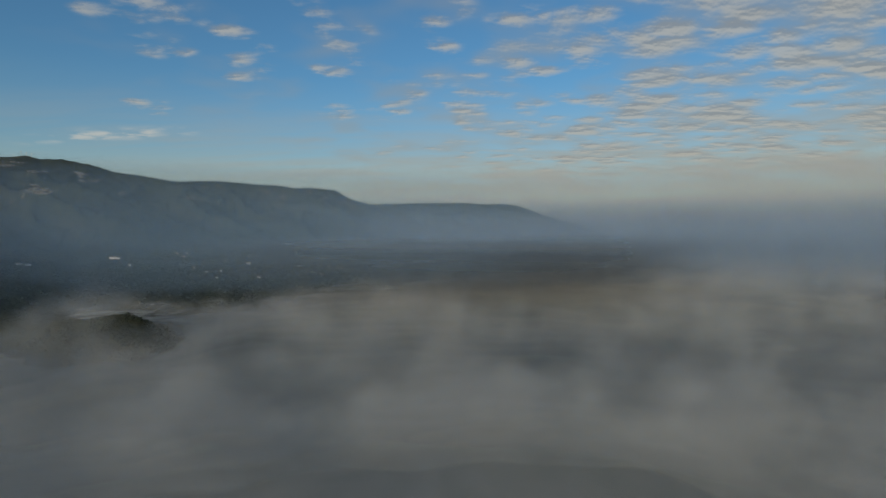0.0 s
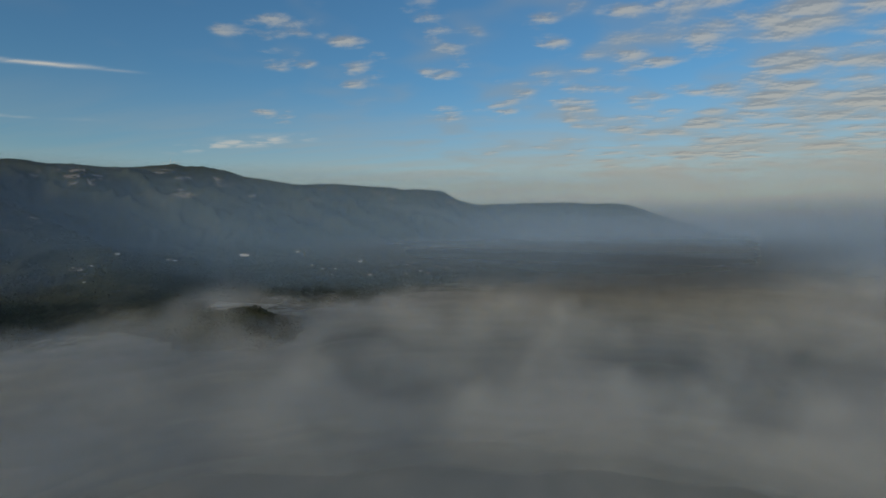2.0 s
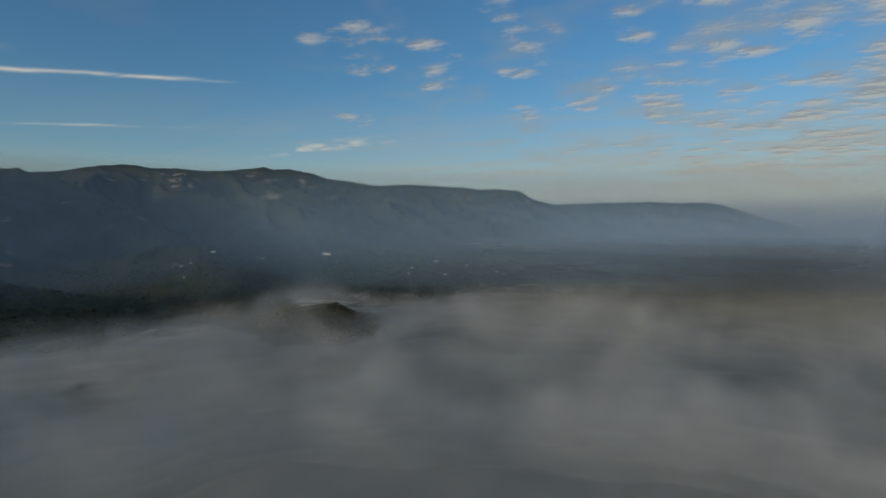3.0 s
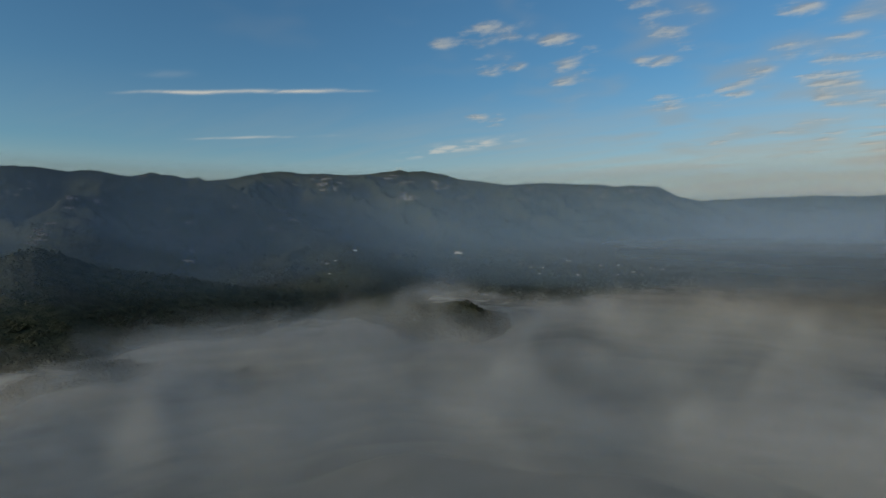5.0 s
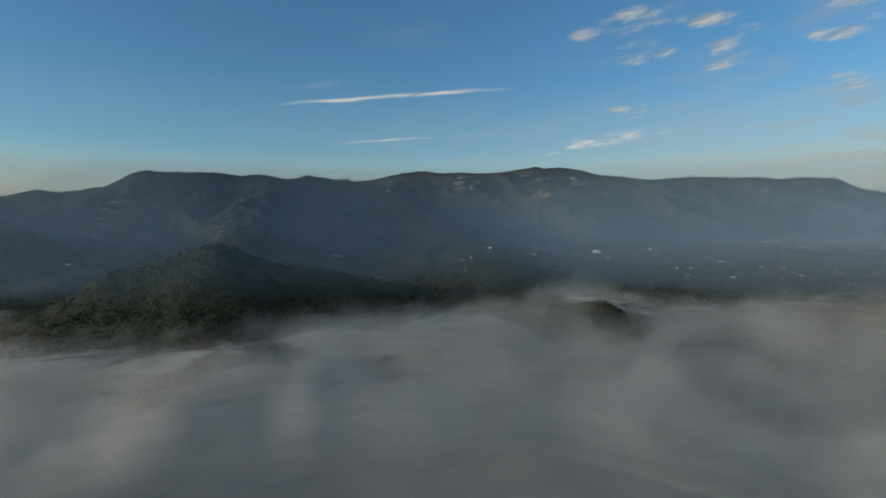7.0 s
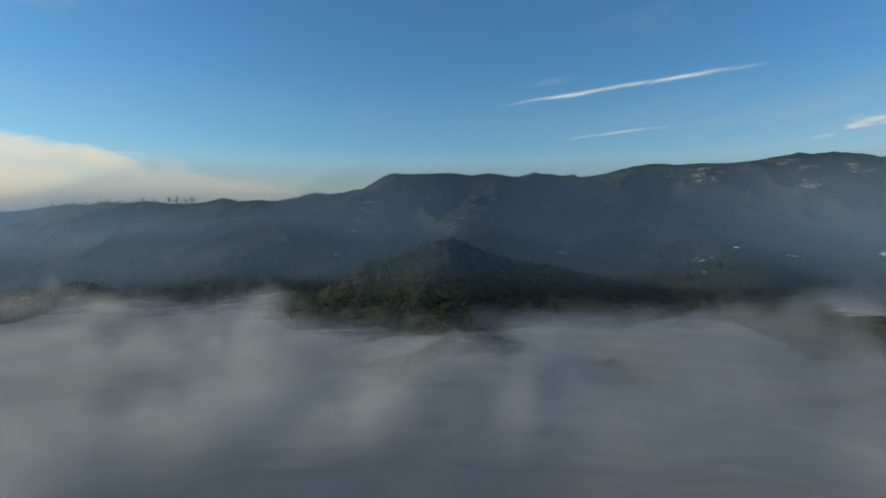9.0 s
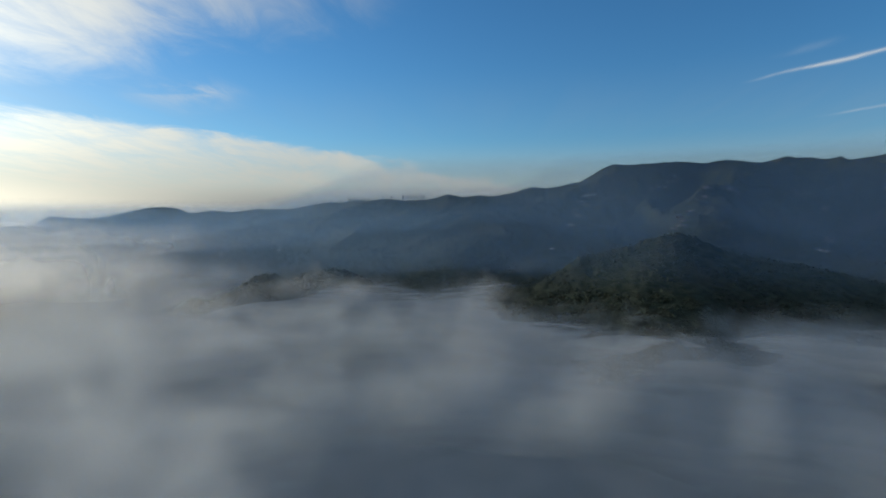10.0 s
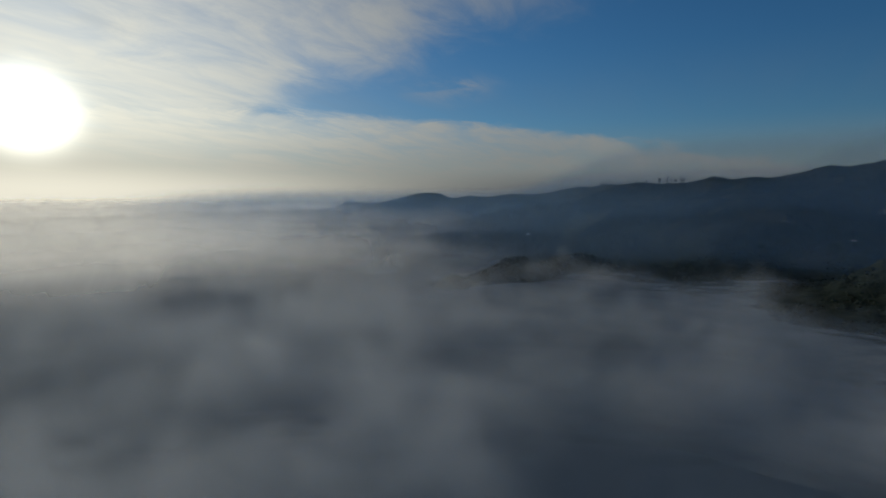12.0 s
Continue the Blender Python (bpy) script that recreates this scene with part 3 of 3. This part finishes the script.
def plain(name, low, high, size, rough=0.8, spec=0.3):
    """A worn surface between two shades, with fine grain."""
    mat, add, finish, tree = material(name)
    m, s = math_of(add), smooth_of(add)
    pos = add("ShaderNodeTexCoord").outputs["Object"]
    big = add("ShaderNodeTexNoise", None, Vector=pos, Scale=0.25 / size, Detail=4.0).outputs["Fac"]
    fine = add("ShaderNodeTexNoise", None, Vector=pos, Scale=2.0 / size, Detail=5.0, Roughness=0.65).outputs["Fac"]
    each = add("ShaderNodeObjectInfo").outputs["Random"]
    f = m("ADD", m("MULTIPLY", s(big, 0.3, 0.7), 0.5), m("ADD", m("MULTIPLY", s(fine, 0.3, 0.7), 0.3), m("MULTIPLY", each, 0.2)))
    col = add("ShaderNodeMix", {"data_type": "RGBA"}, i0=f, i6=(*low, 1), i7=(*high, 1)).outputs[2]
    relief = add("ShaderNodeBump", None, Strength=0.5, Distance=0.1 * size, Height=fine).outputs[0]
    finish(add("ShaderNodeBsdfPrincipled", None, Base_Color=col, Roughness=rough, Specular_IOR_Level=spec, Normal=relief).outputs[0])
    return mat


MAT_PLASTER = plain("plaster", (0.45, 0.42, 0.37), (0.65, 0.62, 0.56), 1.5)
MAT_ROOF_PALE = plain("pale_roof", (0.3, 0.27, 0.25), (0.5, 0.46, 0.43), 1.0, 0.6)
MAT_ROOF_TILE = plain("clay_tiles", (0.2, 0.11, 0.07), (0.36, 0.22, 0.15), 0.5)
MAT_METAL_ROOF = plain("metal_roof", (0.45, 0.46, 0.48), (0.62, 0.62, 0.62), 1.0, 0.45, 0.6)
MAT_PANE = plain("window_glass", (0.02, 0.025, 0.03), (0.05, 0.06, 0.07), 1.0, 0.1, 0.6)
MAT_DOOR = plain("door_paint", (0.1, 0.07, 0.05), (0.2, 0.14, 0.1), 0.5)
MAT_STEEL = plain("galvanised_steel", (0.3, 0.31, 0.32), (0.5, 0.5, 0.5), 0.4, 0.45, 0.5)
MAT_ROCK = plain("sandstone", (0.12, 0.1, 0.085), (0.34, 0.3, 0.26), 8.0, 0.9, 0.2)
MAT_BARK = plain("bark", (0.06, 0.05, 0.04), (0.14, 0.11, 0.09), 0.4, 0.95, 0.1)
MAT_LEAF = plain("leaves", (0.014, 0.022, 0.014), (0.034, 0.044, 0.026), 1.0, 0.8, 0.2)


def gable(bm, sx, sy, z, rise, over=0.6, thick=0.25):
    """A pitched roof with eaves and thickness; its ridge runs along x."""
    hx, hy = sx / 2 + over, sy / 2 + over
    rows = []
    for lift in (0.0, thick):
        rows.append([bm.verts.new((x, y, z + lift + (rise if y == 0 else -over * rise / (sy / 2)))) for x in (-hx, hx) for y in (-hy, 0, hy)])
    lo, hi = rows
    for q in ((0, 1, 4, 3), (1, 2, 5, 4)):
        bm.faces.new([hi[i] for i in q])
        bm.faces.new([lo[i] for i in reversed(q)])
    rim = (0, 1, 2, 5, 4, 3)
    for i, j in zip(rim, rim[1:] + rim[:1]):
        bm.faces.new((lo[i], lo[j], hi[j], hi[i]))
    bmesh.ops.recalc_face_normals(bm, faces=bm.faces)
    return bm


def walls_with_gables(bm, sx, sy, h, rise):
    block(bm, sx, sy, h)
    for x in (-sx / 2 + 0.15, sx / 2 - 0.15):
        tri = [[bm.verts.new((x + o, y, z)) for y, z in ((-sy / 2, h), (sy / 2, h), (0, h + rise))] for o in (-0.15, 0.15)]
        bm.faces.new(tri[0])
        bm.faces.new(tri[1][::-1])
        for i in range(3):
            bm.faces.new((tri[0][i], tri[1][i], tri[1][(i + 1) % 3], tri[0][(i + 1) % 3]))
    bmesh.ops.recalc_face_normals(bm, faces=bm.faces)
    return bm


def wing(house, sx, sy, h, rise, roof, x=0.0, y=0.0):
    """Walls, roof, door and windows of one wing of a house."""
    at = pose(x, y, 0)
    part("wall", walls_with_gables(bmesh.new(), sx, sy, h, rise), MAT_PLASTER, house, at=at)
    part("roof", gable(bmesh.new(), sx, sy, h, rise), roof, house, at=at)
    count = max(2, int(sx / 4))
    for side in (-1, 1):
        for i in range(count):
            wx = (i + 0.5 - count / 2) * sx / count
            if side < 0 and i == count // 2:
                part("door", block(bmesh.new(), 1.1, 0.12, 2.1, bevel=0.02), MAT_DOOR, house, at=pose(x + wx, y + side * (sy / 2 + 0.04), 0))
                continue
            for z in (0.9, 3.7)[:1 if h < 5 else 2]:
                win = part("window", block(bmesh.new(), 1.74, 0.1, 1.54, z=-0.12, bevel=0.03), MAT_PLASTER, house, at=pose(x + wx, y + side * (sy / 2 + 0.05), z))
                part("pane", block(bmesh.new(), 1.5, 0.14, 1.3, bevel=0.01), MAT_PANE, win)


def make_house(name, label, sx, sy, h, rise, roof, annex=0.0):
    house = tagged(new(name), label, "house", group="houses of the valley")
    wing(house, sx, sy, h, rise, roof)
    if annex:
        wing(house, annex, sy * 0.7, h * 0.75, rise * 0.7, roof, sx / 2 + annex / 2, sy * 0.12)
    part("chimney", block(bmesh.new(), 0.9, 0.9, rise + 1.4, bevel=0.05), MAT_PLASTER, house, at=pose(-sx * 0.2, sy * 0.15, h))
    return house


villa = make_house("villa", "large pale villa with a wide light roof on the valley floor", 20, 11, 6.4, 3.2, MAT_ROOF_PALE, 9)
villa.matrix_basis = pose(-849, 1382, ground_z(-849, 1382) - 0.1, 0, 0, 20) @ Matrix.Diagonal((0.75, 0.75, 0.75, 1))
HOUSES = (make_house("house", "cream house with a pale roof among dark shrubs", 14, 9, 3.4, 2.4, MAT_ROOF_PALE),
          make_house("house", "cream house with a clay tile roof among dark shrubs", 15, 9, 3.4, 2.6, MAT_ROOF_TILE, 6),
          make_house("barn", "long pale shed with a bright metal roof", 24, 9, 3.8, 2.2, MAT_METAL_ROOF))
SITES = [(-723, 1238), (-790, 1597), (-766, 1607), (-725, 1500), (-619, 1271), (-556, 1200), (-587, 1304), (-490, 1111), (-470, 1125), (-425, 1008), (-564, 1388),
         (-484, 1333), (-537, 1492), (-355, 1031), (-372, 1239), (-336, 1255), (-339, 1327), (-299, 1185), (-275, 1140), (-296, 1250), (-250, 1100), (-262, 1235), (-230, 1200), (-288, 1072),
         (-900, 1139), (-872, 1129), (-692, 708), (-710, 661), (-620, 621), (-821, 900), (-660, 60), (-1800, -331), (-1207, -456), (-1140, -560), (-1092, 148)]
pick = random.Random(4)
used = set()
for i, (x, y) in enumerate(SITES):
    kind = HOUSES[(0, 2, 0, 1, 2, 0, 1)[i % 7]]
    at = pose(x, y, ground_z(x, y) - 0.25, 0, 0, math.degrees(math.atan2(-x, y)) + pick.uniform(-35, 35))
    size = pick.uniform(0.34, 0.5) * min(1.0, math.hypot(x, y) / 1350)
    if kind.name not in used:
        used.add(kind.name)
        kind.matrix_basis = at @ Matrix.Diagonal((size, size, size, 1))
    else:
        copy_thing(kind, pose(0, 0, 0)).matrix_basis = at @ Matrix.Diagonal((size, size, size, 1))


def make_mast(name, label, high, dishes):
    """A lattice mast: three legs, rungs and braces, with drums for radio links."""
    mast = tagged(new(name), label, "mast", group="radio masts on the summit")
    feet = [(1.6 * math.cos(a), 1.6 * math.sin(a)) for a in (0.3, 2.394, 4.489)]
    tips = [(0.35 * x, 0.35 * y) for x, y in feet]

    def at(i, t):
        return (feet[i][0] * (1 - t) + tips[i][0] * t, feet[i][1] * (1 - t) + tips[i][1] * t, high * t)
    for i in range(3):
        part("leg", rod(bmesh.new(), at(i, -0.02), at(i, 1), 0.28, 0.2), MAT_STEEL, mast)
    bays = 7
    for k in range(bays):
        bm = bmesh.new()
        for i in range(3):
            rod(bm, at(i, (k + 1) / bays), at((i + 1) % 3, (k + 1) / bays), 0.1, 0.1, 4)
            rod(bm, at(i, k / bays), at((i + 1) % 3, (k + 1) / bays), 0.1, 0.1, 4)
        part("brace", bm, MAT_STEEL, mast)
    part("aerial", rod(bmesh.new(), (0, 0, high), (0, 0, high + 6), 0.16, 0.06), MAT_STEEL, mast)
    for k in range(dishes):
        a = 2.2 + k * 1.3
        part("dish", rod(bmesh.new(), (0.6 * math.cos(a), 0.6 * math.sin(a), high * (0.6 + 0.12 * k)), (1.5 * math.cos(a), 1.5 * math.sin(a), high * (0.6 + 0.12 * k)), 0.9, 1.1, 12), MAT_PLASTER, mast, "white drum dish")
    return mast


for az, high, dishes in ((37.95, 22, 2), (37.6, 17, 1), (37.25, 20, 2), (38.5, 14, 0)):
    x, y = polar(az, 3150.0)
    make_mast("radio_mast", "steel lattice radio mast on the mountain summit", high, dishes).matrix_basis = pose(x, y, ground_z(x, y) - 0.3)


def make_tree(name, label, high, spread, bare, seed):
    """A tapered trunk with limbs and a crown of many ragged clumps with gaps between them."""
    rnd = random.Random(seed)
    tree = tagged(new(name), label, "tree", group="trees")
    bm = bmesh.new()
    bend = (rnd.uniform(-0.6, 0.6), rnd.uniform(-0.6, 0.6))
    mid, tip = (bend[0], bend[1], high * 0.5), (bend[0] * 1.6, bend[1] * 1.6, high * 0.95)
    rod(bm, (0, 0, -0.6), mid, 0.035 * high, 0.022 * high)
    rod(bm, mid, tip, 0.022 * high, 0.006 * high)
    part("trunk", bm, MAT_BARK, tree)
    crown = bmesh.new()
    for k in range(11):
        t = bare + (1 - bare) * (k + rnd.random()) / 11
        a, reach = k * 2.4 + rnd.random(), spread * (1 - 0.75 * abs(t - 0.62)) * rnd.uniform(0.5, 1.0)
        end = Vector((math.cos(a) * reach, math.sin(a) * reach, high * t + reach * 0.25))
        part("limb", rod(bmesh.new(), (bend[0] * t * 1.6, bend[1] * t * 1.6, high * t * 0.92), end, 0.012 * high, 0.004 * high, 5), MAT_BARK, tree)
        for _ in range(4):
            c = end + Vector((rnd.gauss(0, 1), rnd.gauss(0, 1), rnd.gauss(0, 0.6))) * spread * 0.2
            made = bmesh.ops.create_icosphere(crown, subdivisions=1, radius=spread * rnd.uniform(0.14, 0.28), matrix=Matrix.Translation(c))
            for v in made["verts"]:
                v.co += (v.co - c) * rnd.uniform(-0.45, 0.5)
                v.co.z -= (v.co.z - c.z) * 0.3
    part("crown", crown, MAT_LEAF, tree)
    return tree


TREES = (make_tree("eucalyptus", "tall slender dark eucalyptus on the ridge line", 21, 4.0, 0.35, 1),
         make_tree("eucalyptus", "tall open dark eucalyptus on the ridge line", 17, 4.6, 0.3, 2),
         make_tree("oak_tree", "broad dark oak standing on the valley floor", 10, 6.0, 0.25, 3),
         make_tree("oak_tree", "rounded dark oak among the shrubs", 8, 5.0, 0.2, 4))
grove = random.Random(9)
spots = [(0.25 + 0.24 * i + grove.uniform(-0.1, 0.1) + 95.4, i % 2) for i in range(11)] + [(99.2 + 0.75 * i + grove.uniform(-0.3, 0.3), 3 - i % 2) for i in range(12)]
placed = []
for az, k in spots:
    r = float(np.interp(az, *np.array(NEAR).T[[0, 2]])) + grove.uniform(-6, 6)
    placed.append((*polar(az, r), k, grove.uniform(0.75, 1.1) if k < 2 else grove.uniform(0.7, 1.2)))
for x, y in SITES[:30]:
    for _ in range(3):
        a, d = grove.uniform(0, 6.28), grove.uniform(16, 42)
        placed.append((x + d * math.cos(a), y + d * math.sin(a), grove.choice((2, 3)), grove.uniform(0.7, 1.3)))
first = set()
for x, y, k, size in placed:
    m4 = pose(x, y, ground_z(x, y) - 0.2, 0, 0, grove.uniform(0, 360)) @ Matrix.Diagonal((size, size, size, 1))
    if k not in first:
        first.add(k)
        TREES[k].matrix_basis = m4
    else:
        t = copy_thing(TREES[k], pose(0, 0, 0))
        t.matrix_basis = m4


def make_outcrop(name, label, wide, tall, seed, blocks=12):
    """Weathered sandstone: slabs and knobs that stand out of the slope."""
    rnd = random.Random(seed)
    bm = bmesh.new()
    for _ in range(blocks):
        c = Vector((rnd.gauss(0, 0.32) * wide, rnd.gauss(0, 0.12) * wide, rnd.uniform(-0.5, 0.3) * tall))
        r = rnd.uniform(0.06, 0.17) * wide
        made = bmesh.ops.create_icosphere(bm, subdivisions=2, radius=r, matrix=Matrix.Translation(c))
        flat = rnd.uniform(0.35, 0.7)
        for v in made["verts"]:
            d = v.co - c
            n = noise.noise(d * (2.2 / r) + Vector((seed * 3.1, 0, rnd.random() * 0.02)))
            v.co = c + Vector((d.x, d.y * 0.8, d.z * flat)) * (1 + 0.55 * n)
    me = bpy.data.meshes.new(name)
    bm.to_mesh(me)
    bm.free()
    me.materials.append(MAT_ROCK)
    return tagged(new(name, me), label, "rock", group="rocks on the slopes")


OUTCROPS = [make_outcrop("rock_outcrop", "pale weathered sandstone outcrop on the dark mountain slope", 46, 26, k, 22) for k in (1, 2)]
OUTCROPS += [make_outcrop("boulder_field", "scattered pale boulders on a brushy spur", 30, 10, 5, 9)]
ROCKS = [(44.6, 2640, 0), (45.6, 2620, 1), (33.6, 3050, 1), (32.6, 3060, 0), (36.5, 2720, 2), (35.0, 2600, 2), (38.3, 3020, 0), (23.8, 3330, 1), (13.9, 3400, 0), (12.2, 3300, 1), (18.2, 3440, 2), (26.0, 3250, 1),
         (69.9, 1330, 0), (70.4, 1400, 2), (53.5, 1960, 2), (60.0, 1830, 2), (57.8, 1540, 2), (58.2, 1440, 2), (80.0, 1650, 0), (79.6, 1560, 2), (77.6, 1810, 2), (65.6, 1600, 2), (62.0, 1750, 2), (73.0, 1750, 2)]
# bare patches on the spurs: azimuth and angle above the eye
PATCHES = [(77.7, 3.20), (78.5, 2.13), (76.7, 4.10), (72.5, 2.50), (70.0, -0.92), (69.6, -0.14), (68.9, 0.65), (67.5, 2.79), (68.0, 1.88), (65.6, 2.46), (60.0, 2.00),
           (58.4, 0.71), (57.8, -1.75), (58.4, -3.00), (53.5, 2.48), (50.4, 0.33), (48.7, 1.04), (44.5, 4.33), (43.7, 4.75), (36.9, 3.74), (33.8, 5.03), (45.2, -3.44),
           (79.6, 0.38), (80.0, -0.57), (78.3, 2.41), (79.0, 1.39), (71.8, 3.21), (45.5, 5.26), (38.7, 5.54), (36.5, 3.46), (37.0, 4.80), (87.0, -1.66), (36.2, 3.26),
           (33.6, 4.85), (33.3, 4.51), (37.2, 3.70), (30.8, 3.46), (24.9, 3.36), (13.8, 3.85), (12.1, 3.58), (18.2, 4.06), (10.6, 3.13), (22.4, 4.24), (16.6, 3.52)]


def on_slope(az, el):
    """The distance at which the way out at that angle meets the slope."""
    r = np.arange(900.0, 4700.0, 12.0)
    met = land(np.full_like(r, az), r) >= CAM_Z + r * math.tan(radians(el))
    return float(r[met.argmax()]) if met.any() else None


for az, el in PATCHES:
    for _ in range(5):
        a = az + pick.gauss(0, 0.3)
        r = on_slope(a, el + pick.gauss(0, 0.14))
        if r:
            ROCKS.append((a, r, 2 if pick.random() < 0.8 else 1))
seen = set()
for az, r, k in ROCKS:
    x, y = polar(az, float(r))
    size = pick.uniform(0.12, 0.4) if r < 2300 else pick.uniform(0.35, 0.9)
    m4 = pose(x, y, ground_z(x, y), 0, 0, az + pick.uniform(-30, 30)) @ Matrix.Diagonal((size, size, size, 1))
    if k not in seen:
        seen.add(k)
        OUTCROPS[k].matrix_basis = m4
    else:
        copy_thing(OUTCROPS[k], pose(0, 0, 0)).matrix_basis = m4


def brush(name, label, count, seed, az0, az1, r0, r1, low, high):
    """Shrubs past counting: small ragged clumps strewn over a stretch of land."""
    rng = np.random.RandomState(seed)
    az, r = rng.uniform(az0, az1, count), np.sqrt(rng.uniform(r0 * r0, r1 * r1, count))
    x, y = polar(az, r)
    rim = np.minimum(np.minimum(az - az0, az1 - az) / (az1 - az0), np.minimum(r - r0, r1 - r) / (r1 - r0))
    keep = (fbm(x, y, 60, 3, seed) > -0.15) & (rng.uniform(0, 0.28, count) < rim)
    x, y, z = x[keep], y[keep], land(az[keep], r[keep])
    n = len(x)
    ico = bmesh.new()
    bmesh.ops.create_icosphere(ico, subdivisions=1, radius=1.0)
    ico.verts.ensure_lookup_table()
    shape = np.array([v.co[:] for v in ico.verts])
    tris = np.array([[v.index for v in f.verts] for f in ico.faces])
    ico.free()
    size = rng.uniform(low, high, (n, 1, 1)) * np.stack([np.ones(n), np.ones(n), rng.uniform(0.5, 1.0, n)], -1)[:, None, :]
    co = shape[None] * (1 + rng.uniform(-0.4, 0.45, (n, len(shape), 1))) * size + np.stack([x, y, z + 0.2], -1)[:, None, :]
    faces = (tris[None] + (np.arange(n) * len(shape))[:, None, None]).reshape(-1, 3)
    me = bpy.data.meshes.new(name)
    me.vertices.add(co.shape[0] * co.shape[1])
    me.vertices.foreach_set("co", co.astype(np.float32).ravel())
    me.loops.add(faces.size)
    me.loops.foreach_set("vertex_index", faces.ravel().astype(np.int32))
    me.polygons.add(len(faces))
    me.polygons.foreach_set("loop_start", np.arange(0, faces.size, 3, dtype=np.int32))
    me.update(calc_edges=True)
    me.materials.append(MAT_LEAF)
    return tagged(new(name, me), label, "shrubs", kind="stuff")


brush("shrubs", "dense dark chaparral shrubs on the near hill", 19000, 61, 46, 98, 250, 1050, 0.7, 2.0)
brush("shrubs", "dark shrubs on the mound in the fog", 2500, 62, 22, 40, 380, 600, 0.7, 2.0)
brush("shrubs", "dark shrubs on the small hills towards the sun", 3000, 63, 100, 118, 540, 860, 1.2, 3.0)
brush("shrubs", "dark shrubs and orchards on the valley floor", 17000, 64, -10, 60, 600, 2300, 1.2, 3.0)
